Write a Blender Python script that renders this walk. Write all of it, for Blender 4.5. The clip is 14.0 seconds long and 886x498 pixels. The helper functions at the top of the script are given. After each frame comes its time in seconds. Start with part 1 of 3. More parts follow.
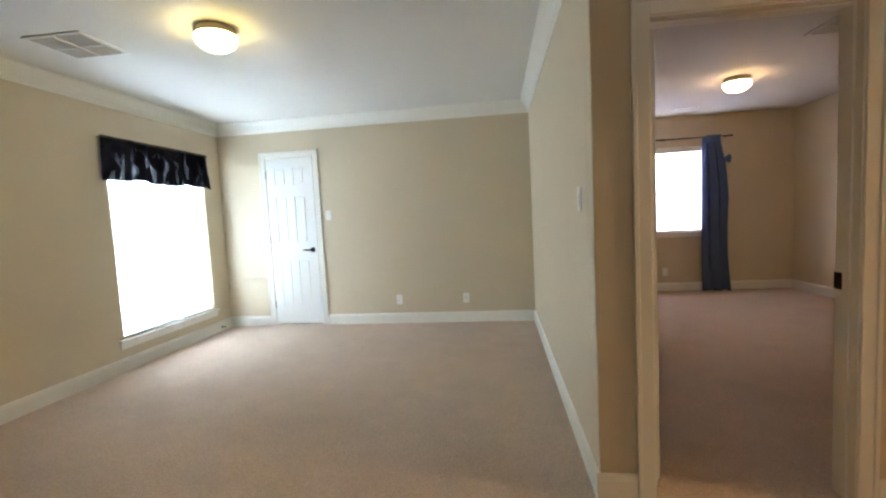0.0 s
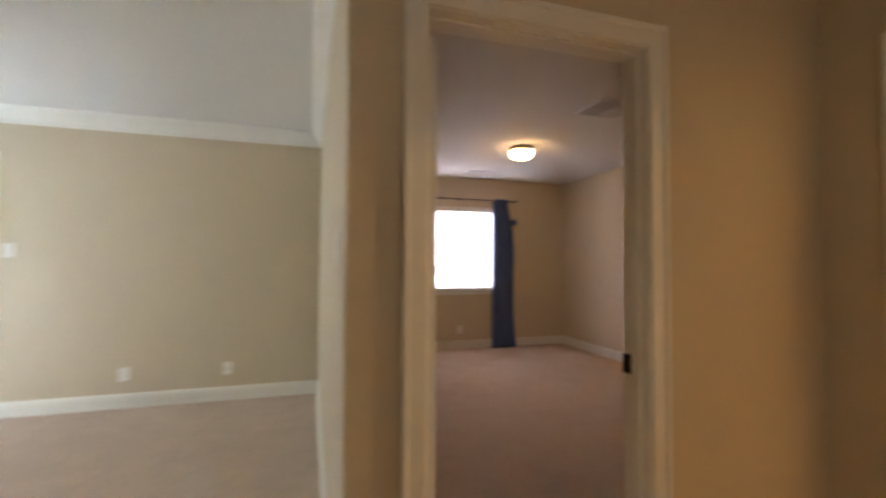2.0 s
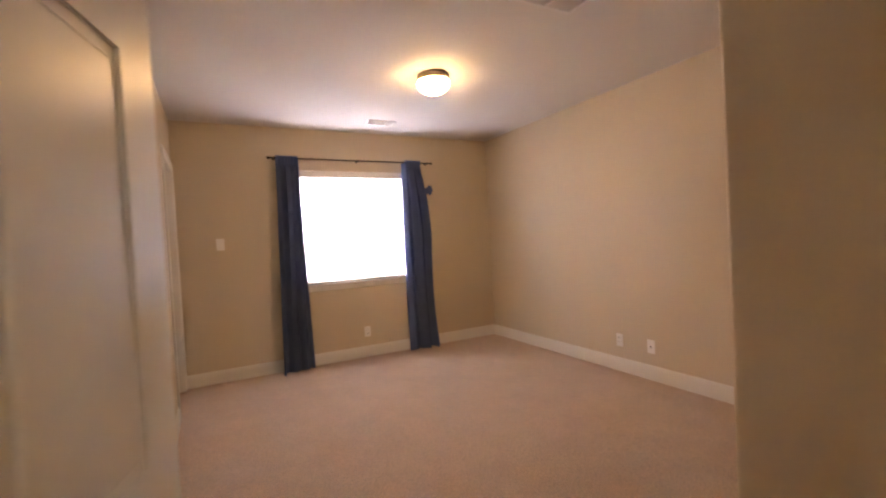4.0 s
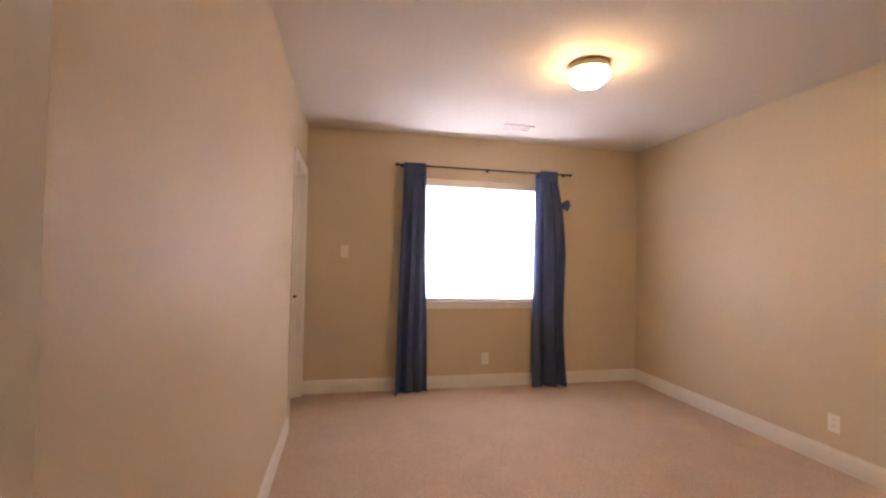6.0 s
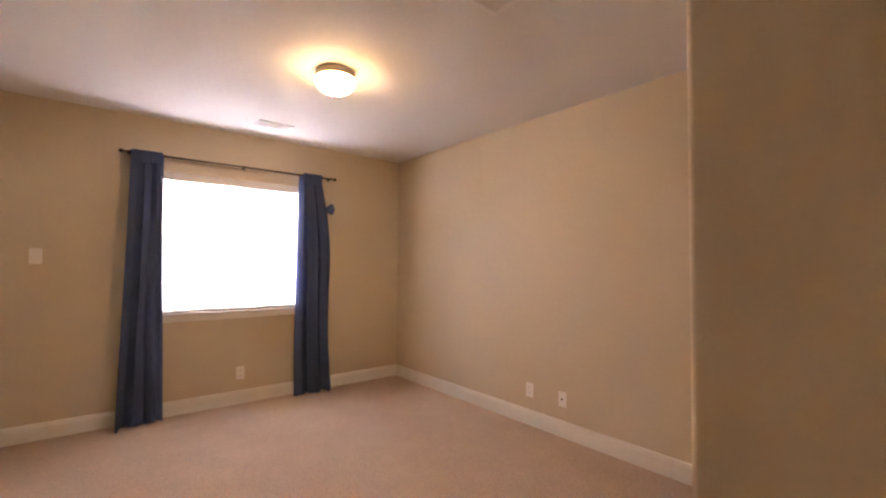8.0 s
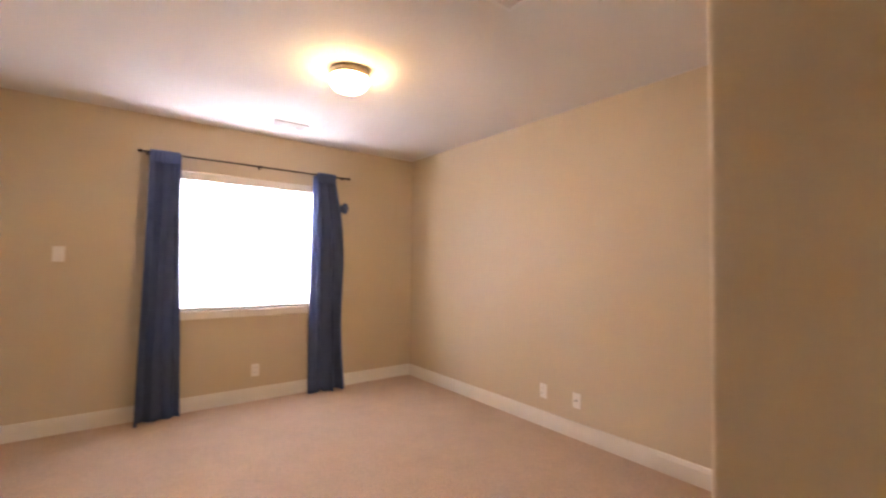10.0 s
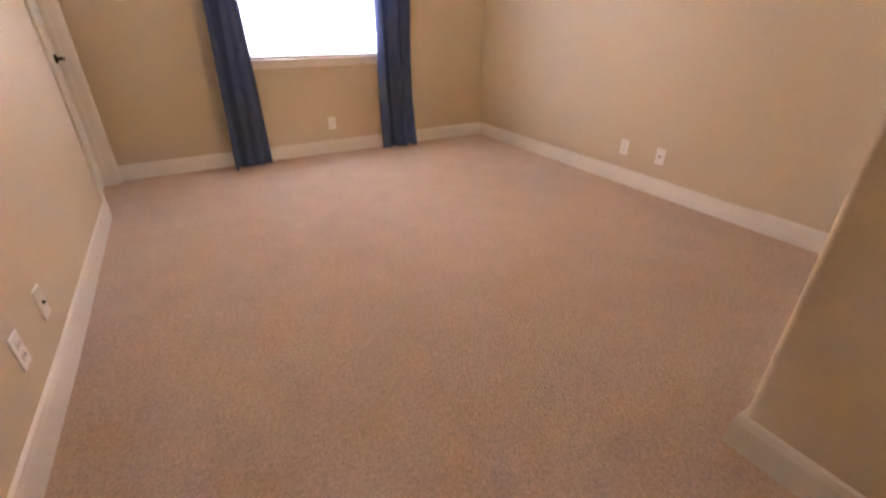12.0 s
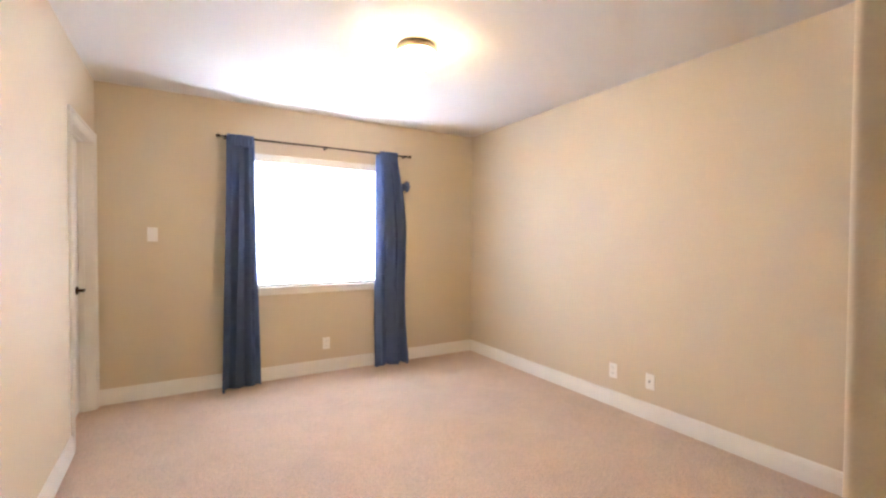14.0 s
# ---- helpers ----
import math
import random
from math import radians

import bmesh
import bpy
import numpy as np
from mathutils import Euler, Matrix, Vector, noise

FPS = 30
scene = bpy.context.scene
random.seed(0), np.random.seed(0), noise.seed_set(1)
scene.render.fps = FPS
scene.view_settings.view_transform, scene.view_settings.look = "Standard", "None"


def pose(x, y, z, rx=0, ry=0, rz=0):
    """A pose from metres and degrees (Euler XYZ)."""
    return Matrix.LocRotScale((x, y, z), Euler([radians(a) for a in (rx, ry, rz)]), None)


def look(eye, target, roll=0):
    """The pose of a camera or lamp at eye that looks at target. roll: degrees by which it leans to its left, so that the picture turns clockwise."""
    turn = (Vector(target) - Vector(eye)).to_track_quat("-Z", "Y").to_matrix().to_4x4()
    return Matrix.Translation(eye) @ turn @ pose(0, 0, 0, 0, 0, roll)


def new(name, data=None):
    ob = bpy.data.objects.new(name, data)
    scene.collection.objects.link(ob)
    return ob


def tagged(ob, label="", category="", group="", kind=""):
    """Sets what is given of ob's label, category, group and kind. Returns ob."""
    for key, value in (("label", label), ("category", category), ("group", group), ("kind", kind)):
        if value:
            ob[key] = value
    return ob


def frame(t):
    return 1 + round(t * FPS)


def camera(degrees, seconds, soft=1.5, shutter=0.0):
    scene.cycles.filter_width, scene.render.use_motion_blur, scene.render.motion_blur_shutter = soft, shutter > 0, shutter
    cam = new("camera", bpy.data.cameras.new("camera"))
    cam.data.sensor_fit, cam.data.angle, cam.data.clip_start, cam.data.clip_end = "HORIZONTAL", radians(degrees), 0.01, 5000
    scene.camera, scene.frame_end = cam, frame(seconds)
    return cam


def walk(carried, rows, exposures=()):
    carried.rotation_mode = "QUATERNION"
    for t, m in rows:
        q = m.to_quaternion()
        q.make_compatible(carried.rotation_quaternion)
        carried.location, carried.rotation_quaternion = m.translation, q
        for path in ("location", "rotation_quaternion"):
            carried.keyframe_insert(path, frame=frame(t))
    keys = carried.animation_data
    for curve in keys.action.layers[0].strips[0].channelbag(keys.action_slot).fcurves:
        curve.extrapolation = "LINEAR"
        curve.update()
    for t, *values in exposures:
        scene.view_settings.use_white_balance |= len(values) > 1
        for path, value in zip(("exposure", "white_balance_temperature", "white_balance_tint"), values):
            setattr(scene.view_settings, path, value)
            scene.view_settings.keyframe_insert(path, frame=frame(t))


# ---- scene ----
cam = camera(91.4, 14.0, soft=2.3, shutter=0.4)
METRES, EYE, TILT, LEAN, TURN = 3.6, 1.3, 0.0, 0.0, 6.6
PATH = [
    (0, (0.202, 0.752, 1.268), (-0.053, 2.73, 1.119), -2.9),
    (0.5, (0.194, 0.862, 1.289), (-0.052, 2.839, 1.112), -2.8),
    (1, (0.26, 1.006, 1.305), (0.022, 2.988, 1.181), -2.8),
    (1.5, (0.362, 1.137, 1.325), (0.192, 3.13, 1.283), -0.4),
    (1.8, (0.465, 1.303, 1.278), (0.748, 3.283, 1.271), -0.0),
    (2, (0.51, 1.433, 1.278), (1.097, 3.344, 1.338), 0.3),
    (2.2, (0.538, 1.598, 1.286), (1.433, 3.386, 1.321), -1.4),
    (4.3, (1.284, 2.835, 1.29), (2.203, 4.61, 1.239), -3.4),
    (4.5, (1.342, 2.902, 1.282), (2.183, 4.716, 1.318), -2.2),
    (5, (1.359, 3.038, 1.322), (1.973, 4.941, 1.376), 0.2),
    (5.5, (1.291, 3.17, 1.32), (1.757, 5.114, 1.391), 1.8),
    (6, (1.277, 3.217, 1.307), (1.688, 5.174, 1.347), 1.2),
    (6.5, (1.313, 3.22, 1.31), (1.898, 5.133, 1.334), 0.6),
    (7, (1.369, 3.203, 1.302), (2.195, 5.024, 1.347), 0.4),
    (7.5, (1.46, 3.156, 1.298), (2.571, 4.817, 1.367), 0.1),
    (7.7, (1.513, 3.123, 1.315), (2.756, 4.688, 1.387), 0.4),
    (9.8, (1.56, 3.094, 1.307), (2.844, 4.626, 1.375), 0.6),
    (10, (1.54, 3.121, 1.31), (2.75, 4.713, 1.379), 0.7),
    (10.5, (1.469, 3.161, 1.312), (2.534, 4.853, 1.367), 0.4),
    (11, (1.441, 3.172, 1.294), (2.466, 4.889, 1.238), 0.2),
    (11.5, (1.465, 3.202, 1.226), (2.433, 4.867, 0.686), 0.3),
    (12, (1.469, 3.218, 1.151), (2.339, 4.761, 0.222), 0.0),
    (12.5, (1.472, 3.222, 1.132), (2.32, 4.708, 0.097), -0.2),
    (13, (1.469, 3.225, 1.175), (2.378, 4.791, 0.325), 0.1),
    (13.5, (1.437, 3.204, 1.241), (2.415, 4.924, 0.948), 0.1),
    (14, (1.447, 3.205, 1.319), (2.467, 4.926, 1.276), 0.3),
]
walk(cam, [(t, look(eye, target, roll)) for t, eye, target, roll in PATH],
     [(0, 0.08, 5700, 4), (1.5, 0.08, 5750, 5), (2.0, 0.04, 6100, 8), (2.2, 0.05, 6150, 9), (4.3, 0.9, 6400, 12), (7.7, 0.9, 6350, 12), (10, 1.3, 6100, 9), (11, 1.35, 5800, 4), (11.5, 1.18, 5850, 7), (12, 1.3, 5950, 11), (12.5, 1.65, 5850, 8), (13.0, 1.95, 5550, 1), (13.5, 2.2, 5300, -1), (14, 1.95, 5200, -2)])

# ---- world and light ----
world = bpy.data.worlds.new("sky")
scene.world = world
world.use_nodes = True
wn = world.node_tree
sky = wn.nodes.new("ShaderNodeTexSky")
sky.sky_type = "NISHITA"
sky.sun_disc = False
sky.sun_elevation = radians(50)
sky.sun_rotation = radians(-61)
wn.nodes["Background"].inputs["Strength"].default_value = 0.12
wn.links.new(sky.outputs[0], wn.nodes["Background"].inputs["Color"])


def lamp(name, kind, power, colour, m, **more):
    data = bpy.data.lights.new(name, kind)
    data.energy, data.color = power, colour
    if kind == "AREA":
        data.shape, data.size, data.size_y = "RECTANGLE", more["sx"], more["sy"]
    elif kind == "POINT":
        data.shadow_soft_size = more["radius"]
    else:
        data.angle = radians(0.5)
    ob = new(name, data)
    ob.matrix_world = m
    return ob


lamp("sun", "SUN", 5.0, (1.0, 0.95, 0.86), look((-10, 10, 12), (-10 + 0.46, 10 - 0.25, 12 - 0.62)))
DAY = (0.82, 0.92, 1.0)
lamp("daylight_a", "AREA", 330, DAY, look((-3.41, 4.895, 1.18), (0, 4.895, 1.18)), sx=1.27, sy=1.76)
lamp("daylight_b", "AREA", 135, (0.97, 0.87, 0.97), look((2.59, 7.65, 1.485), (2.59, 0, 1.485)), sx=1.25, sy=1.2)
WARM = (1.0, 0.62, 0.28)


# ---- materials ----
def material(name, colour, rough=0.6, metal=0.0, vary=0.06, grain=40.0, bump=0.0, bump_scale=200.0, coarse=1.2, spec=0.5):
    """A painted or plain surface: colour varied at two scales, fine relief."""
    m = bpy.data.materials.new(name)
    m.use_nodes = True
    n, l = m.node_tree.nodes, m.node_tree.links
    b = n["Principled BSDF"]
    b.inputs["Roughness"].default_value, b.inputs["Metallic"].default_value = rough, metal
    b.inputs["Specular IOR Level"].default_value = spec
    co = n.new("ShaderNodeTexCoord")
    fine, big = n.new("ShaderNodeTexNoise"), n.new("ShaderNodeTexNoise")
    fine.inputs["Scale"].default_value, big.inputs["Scale"].default_value = grain, coarse
    fine.inputs["Detail"].default_value = big.inputs["Detail"].default_value = 4
    mix = n.new("ShaderNodeMath")
    mix.operation = "ADD"
    ramp = n.new("ShaderNodeMix")
    ramp.data_type = "RGBA"
    for t in (fine, big):
        l.new(co.outputs["Object"], t.inputs["Vector"])
    l.new(fine.outputs["Fac"], mix.inputs[0])
    l.new(big.outputs["Fac"], mix.inputs[1])
    half = n.new("ShaderNodeMath")
    half.operation = "MULTIPLY"
    half.inputs[1].default_value = 0.5
    l.new(mix.outputs[0], half.inputs[0])
    l.new(half.outputs[0], ramp.inputs["Factor"])
    ramp.inputs["A"].default_value = (*[c * (1 - 2 * vary) for c in colour], 1)
    ramp.inputs["B"].default_value = (*[min(1, c * (1 + 2 * vary)) for c in colour], 1)
    l.new(ramp.outputs["Result"], b.inputs["Base Color"])
    if bump:
        rel, bu = n.new("ShaderNodeTexNoise"), n.new("ShaderNodeBump")
        rel.inputs["Scale"].default_value, rel.inputs["Detail"].default_value = bump_scale, 3
        bu.inputs["Strength"].default_value, bu.inputs["Distance"].default_value = bump, 0.004
        l.new(co.outputs["Object"], rel.inputs["Vector"])
        l.new(rel.outputs["Fac"], bu.inputs["Height"])
        l.new(bu.outputs["Normal"], b.inputs["Normal"])
    return m


PAINT = material("tan_wall_paint", (0.60, 0.515, 0.37), 0.55, vary=0.025, grain=60, bump=0.25, bump_scale=120)
CEIL = material("ceiling_paint", (0.72, 0.70, 0.66), 0.8, vary=0.02, bump=0.5, bump_scale=55)
TRIM = material("white_trim_paint", (0.80, 0.78, 0.72), 0.35, vary=0.02, bump=0.05, bump_scale=60)
DOORW = material("white_door_paint", (0.82, 0.82, 0.80), 0.32, vary=0.015)
PLATE = material("white_plastic", (0.82, 0.80, 0.76), 0.3, vary=0.01)
SLOT = material("dark_slot", (0.05, 0.045, 0.04), 0.5)
BRONZE = material("oil_rubbed_bronze", (0.035, 0.025, 0.02), 0.35, metal=0.8, vary=0.1)
NICKEL = material("brushed_metal", (0.36, 0.30, 0.24), 0.3, metal=0.9, vary=0.1, grain=200)
VENTM = material("vent_enamel", (0.75, 0.74, 0.72), 0.4, vary=0.02)
DUCT = material("duct_grey", (0.55, 0.57, 0.60), 0.8)
COUNTER = material("cream_counter", (0.75, 0.70, 0.60), 0.2, vary=0.05, grain=90)
CHERRY = material("cherry_wood", (0.17, 0.026, 0.008), 0.22, vary=0.25, grain=25)
DARKWOOD = material("dark_cherry_wood", (0.05, 0.014, 0.007), 0.35, vary=0.25, grain=25)
TILE = material("bath_vinyl", (0.42, 0.34, 0.25), 0.4, vary=0.1)
CORD = material("cord", (0.75, 0.75, 0.72), 0.7)
VINYL = material("window_vinyl", (0.8, 0.8, 0.8), 0.35, vary=0.02)


def carpet_material():
    m = material("cut_pile_carpet", (0.70, 0.55, 0.435), 0.95, vary=0.10, grain=5, coarse=0.9, spec=0.1)
    n, l = m.node_tree.nodes, m.node_tree.links
    b = n["Principled BSDF"]
    b.inputs["Sheen Weight"].default_value = 0.15
    co = n["Texture Coordinate"]
    tuft, flow, bu = n.new("ShaderNodeTexNoise"), n.new("ShaderNodeTexVoronoi"), n.new("ShaderNodeBump")
    tuft.inputs["Scale"].default_value, tuft.inputs["Detail"].default_value, tuft.inputs["Distortion"].default_value = 110, 3, 1.2
    flow.inputs["Scale"].default_value = 130
    for t in (tuft, flow):
        l.new(co.outputs["Object"], t.inputs["Vector"])
    add = n.new("ShaderNodeMath")
    add.operation = "ADD"
    l.new(tuft.outputs["Fac"], add.inputs[0])
    l.new(flow.outputs["Distance"], add.inputs[1])
    bu.inputs["Strength"].default_value, bu.inputs["Distance"].default_value = 0.85, 0.014
    l.new(add.outputs[0], bu.inputs["Height"])
    l.new(bu.outputs["Normal"], b.inputs["Normal"])
    # Low spots of the pile noise get darker colour: shade painted between the tufts.
    ramp = n.new("ShaderNodeValToRGB")
    ramp.color_ramp.elements[0].position, ramp.color_ramp.elements[1].position = 0.36, 0.62
    ramp.color_ramp.elements[0].color, ramp.color_ramp.elements[1].color = (0.77, 0.75, 0.73, 1), (1.10, 1.09, 1.08, 1)
    l.new(tuft.outputs["Fac"], ramp.inputs["Fac"])
    mul = n.new("ShaderNodeMix")
    mul.data_type, mul.blend_type = "RGBA", "MULTIPLY"
    mul.inputs["Factor"].default_value = 1
    l.new(n["Mix"].outputs["Result"], mul.inputs["A"])
    l.new(ramp.outputs["Color"], mul.inputs["B"])
    l.new(mul.outputs["Result"], b.inputs["Base Color"])
    return m


CARPET = carpet_material()


def thin_cloth(name, colour, through_light, clear=0.0, weave=900):
    """Cloth or slat: diffuse with some light passing through."""
    m = bpy.data.materials.new(name)
    m.use_nodes = True
    n, l = m.node_tree.nodes, m.node_tree.links
    n.remove(n["Principled BSDF"])
    out = n["Material Output"]
    d, tr, mx = n.new("ShaderNodeBsdfDiffuse"), n.new("ShaderNodeBsdfTranslucent"), n.new("ShaderNodeMixShader")
    co, no, hue = n.new("ShaderNodeTexCoord"), n.new("ShaderNodeTexNoise"), n.new("ShaderNodeMix")
    no.inputs["Scale"].default_value = weave
    hue.data_type = "RGBA"
    hue.inputs["A"].default_value = (*[c * 0.8 for c in colour], 1)
    hue.inputs["B"].default_value = (*[min(1, c * 1.2) for c in colour], 1)
    l.new(co.outputs["Object"], no.inputs["Vector"])
    l.new(no.outputs["Fac"], hue.inputs["Factor"])
    for s in (d, tr):
        l.new(hue.outputs["Result"], s.inputs["Color"])
    mx.inputs[0].default_value = through_light
    l.new(d.outputs[0], mx.inputs[1])
    l.new(tr.outputs[0], mx.inputs[2])
    last = mx
    if clear:
        t, m2 = n.new("ShaderNodeBsdfTransparent"), n.new("ShaderNodeMixShader")
        sep, pn, mr = n.new("ShaderNodeMapping"), n.new("ShaderNodeTexNoise"), n.new("ShaderNodeMapRange")
        sep.inputs["Scale"].default_value = (13, 1, 5)
        pn.inputs["Scale"].default_value = 1.0
        l.new(co.outputs["Object"], sep.inputs["Vector"])
        l.new(sep.outputs[0], pn.inputs["Vector"])
        mr.inputs["From Min"].default_value, mr.inputs["From Max"].default_value = 0.48, 0.60
        mr.inputs["To Max"].default_value = clear
        l.new(pn.outputs["Fac"], mr.inputs["Value"])
        l.new(mr.outputs[0], m2.inputs[0])
        l.new(mx.outputs[0], m2.inputs[1])
        l.new(t.outputs[0], m2.inputs[2])
        last = m2
    l.new(last.outputs[0], out.inputs["Surface"])
    return m


SLAT = thin_cloth("blind_slat", (0.85, 0.85, 0.85), 0.6, weave=30)
CURTAIN = thin_cloth("blue_cotton", (0.125, 0.172, 0.33), 0.3)
SHEER = thin_cloth("black_sheer", (0.012, 0.012, 0.018), 0.1, clear=0.1)


def glass_material():
    m = bpy.data.materials.new("clear_glass")
    m.use_nodes = True
    b = m.node_tree.nodes["Principled BSDF"]
    b.inputs["Transmission Weight"].default_value, b.inputs["Roughness"].default_value = 1.0, 0.0
    b.inputs["IOR"].default_value = 1.1
    return m


GLASS = glass_material()


def glow_material(name, colour, strength):
    m = bpy.data.materials.new(name)
    m.use_nodes = True
    b = m.node_tree.nodes["Principled BSDF"]
    b.inputs["Base Color"].default_value = (0.85, 0.8, 0.7, 1)
    b.inputs["Roughness"].default_value = 0.25
    b.inputs["Emission Color"].default_value = (*colour, 1)
    b.inputs["Emission Strength"].default_value = strength
    return m


GLOW = glow_material("lit_frosted_glass", (1.0, 0.72, 0.42), 7.0)
GLOW_DAY = glow_material("lit_frosted_glass_yellow", (1.0, 0.72, 0.22), 34.0)
GLOW_WARM = glow_material("lit_frosted_glass_warm", (1.0, 0.58, 0.25), 40.0)


# ---- mesh helpers ----
def box(bm, x0, x1, y0, y1, z0, z1, bevel=0.0, segments=1):
    vs = [bm.verts.new((x, y, z)) for z in (z0, z1) for y in (y0, y1) for x in (x0, x1)]
    fs = [bm.faces.new([vs[i] for i in f]) for f in ((0, 2, 3, 1), (4, 5, 7, 6), (0, 1, 5, 4), (2, 6, 7, 3), (0, 4, 6, 2), (1, 3, 7, 5))]
    if bevel:
        es = list({e for f in fs for e in f.edges})
        bmesh.ops.bevel(bm, geom=es, offset=bevel, segments=segments, affect="EDGES", profile=0.5)
    return vs


def tube(bm, a, b, r0, r1=None, n=16, caps=True):
    """A round bar from a to b."""
    a, b = Vector(a), Vector(b)
    r1 = r0 if r1 is None else r1
    q = (b - a).to_track_quat("Z", "Y")
    rings = []
    for p, r in ((a, r0), (b, r1)):
        rings.append([bm.verts.new(p + q @ Vector((r * math.cos(2 * math.pi * i / n), r * math.sin(2 * math.pi * i / n), 0))) for i in range(n)])
    for i in range(n):
        bm.faces.new((rings[0][i], rings[0][(i + 1) % n], rings[1][(i + 1) % n], rings[1][i]))
    if caps:
        bm.faces.new(rings[0][::-1])
        bm.faces.new(rings[1])


def lathe(bm, profile, n=40):
    """A turned shape about z from (radius, height) pairs."""
    rings = [[bm.verts.new((r * math.cos(2 * math.pi * i / n), r * math.sin(2 * math.pi * i / n), z)) for i in range(n)] for r, z in profile]
    for a, b in zip(rings, rings[1:]):
        for i in range(n):
            bm.faces.new((a[i], a[(i + 1) % n], b[(i + 1) % n], b[i]))
    bm.faces.new(rings[-1])
    bm.faces.new(rings[0][::-1])


def mesh(name, bm, mat, smooth=False):
    bmesh.ops.recalc_face_normals(bm, faces=bm.faces)
    me = bpy.data.meshes.new(name)
    bm.to_mesh(me)
    bm.free()
    me.materials.append(mat)
    if smooth:
        for p in me.polygons:
            p.use_smooth = True
    return me


def thing(name, x, y, z, label, category, group="", rz=0.0):
    ob = new(name)
    ob.empty_display_size = 0.1
    ob.matrix_world = pose(x, y, z, 0, 0, rz)
    return tagged(ob, label, category, group)


def part(name, bm, mat, parent, label="", smooth=False):
    ob = new(name, mesh(name, bm, mat, smooth))
    ob.parent = parent
    return tagged(ob, label)


def boxes_part(name, rows, mat, parent, bevel=0.0, label=""):
    bm = bmesh.new()
    for r in rows:
        box(bm, *r, bevel=bevel)
    return part(name, bm, mat, parent, label)


def structure(name, rows, mat, label, bevel=0.0, category="wall"):
    bm = bmesh.new()
    for r in rows:
        box(bm, *r, bevel=bevel)
    return tagged(new(name, mesh(name, bm, mat)), label, category, "", "structure")


# ---- floor, ceiling, walls ----
H = 2.535
AX0, AX1, AY1 = -3.24, 0.60, 5.855
BX0, BX1, BY1 = 0.836, 4.37, 7.48
KINK, BXN = 5.0, 0.862
HY, HY2 = 2.62, 2.74
VX, VY = 2.69, 3.57
SOUTH = -1.2
BATHX = 2.44
BATHY = 3.03

structure("floor", [(-3.45, 2.5, -1.35, 7.7, -0.12, 0), (2.5, 4.55, 3.03, 7.7, -0.12, 0)], CARPET, "beige cut-pile carpet with faint traffic marks", category="carpet")
structure("bath_floor", [(2.5, 5.4, 0.4, 3.03, -0.12, 0)], TILE, "warm beige bathroom floor", category="floor")
structure("ceiling", [(-3.45, 5.4, -1.35, 7.7, H, H + 0.12)], CEIL, "white lightly textured drywall ceiling", category="ceiling")

WY0, WY1, WZ0, WZ1 = 4.25, 5.54, 0.29, 2.08
structure("wall_west", [(AX0 - 0.15, AX0, SOUTH - 0.12, WY0, 0, H), (AX0 - 0.15, AX0, WY1, 7.63, 0, H),
                        (AX0 - 0.15, AX0, WY0, WY1, 0, WZ0), (AX0 - 0.15, AX0, WY0, WY1, WZ1, H)], PAINT, "tan painted wall with a large window")
DAX0, DAX1, DAZ = -2.635, -1.995, 2.10
structure("wall_north", [(AX0, DAX0, AY1, AY1 + 0.12, 0, H), (DAX1, AX1 + 0.115, AY1, AY1 + 0.12, 0, H), (DAX0, DAX1, AY1, AY1 + 0.12, DAZ, H)],
          PAINT, "tan painted wall with a white closet door")
CY0, CY1, CZ = 6.635, 7.40, 2.06
partition = structure("wall_partition", [(AX1, BXN, HY2, KINK, 0, H), (AX1, BX0, KINK, AY1, 0, H), (AX1 + 0.115, BX0, AY1, CY0, 0, H), (AX1 + 0.115, BX0, CY1, BY1, 0, H), (AX1 + 0.115, BX0, CY0, CY1, CZ, H)],
                      PAINT, "tan painted wall between the two rooms")


def bedroom_face(y):
    """The bedroom side of the partition runs slightly out of square up to the closet."""
    return BX0 + (BXN - BX0) * max(0.0, min(1.0, (CY0 - 0.066 - y) / (CY0 - 0.066 - KINK)))


for v in partition.data.vertices:
    if abs(v.co.x - BX0) < 1e-4:
        v.co.x = bedroom_face(v.co.y)
DX0, DX1, DZ = 0.815, 1.615, 2.03
structure("wall_hall", [(AX1, DX0, HY, HY2, 0, H), (DX1, BATHX + 0.12, HY, HY2, 0, H), (DX0, DX1, HY, HY2, DZ, H)], PAINT, "tan painted hall wall with a bedroom doorway", bevel=0.004)
BWX0, BWX1, BWZ0, BWZ1 = 1.96, 3.22, 0.87, 2.10
structure("wall_window_side", [(AX1 + 0.115, BWX0, BY1, BY1 + 0.15, 0, H), (BWX1, BX1 + 0.13, BY1, BY1 + 0.15, 0, H),
                               (BWX0, BWX1, BY1, BY1 + 0.15, 0, BWZ0), (BWX0, BWX1, BY1, BY1 + 0.15, BWZ1, H)], PAINT, "tan painted bedroom wall with a window")
structure("wall_east", [(BX1, BX1 + 0.13, VY - 0.12, BY1, 0, H)], PAINT, "tan painted bedroom wall")


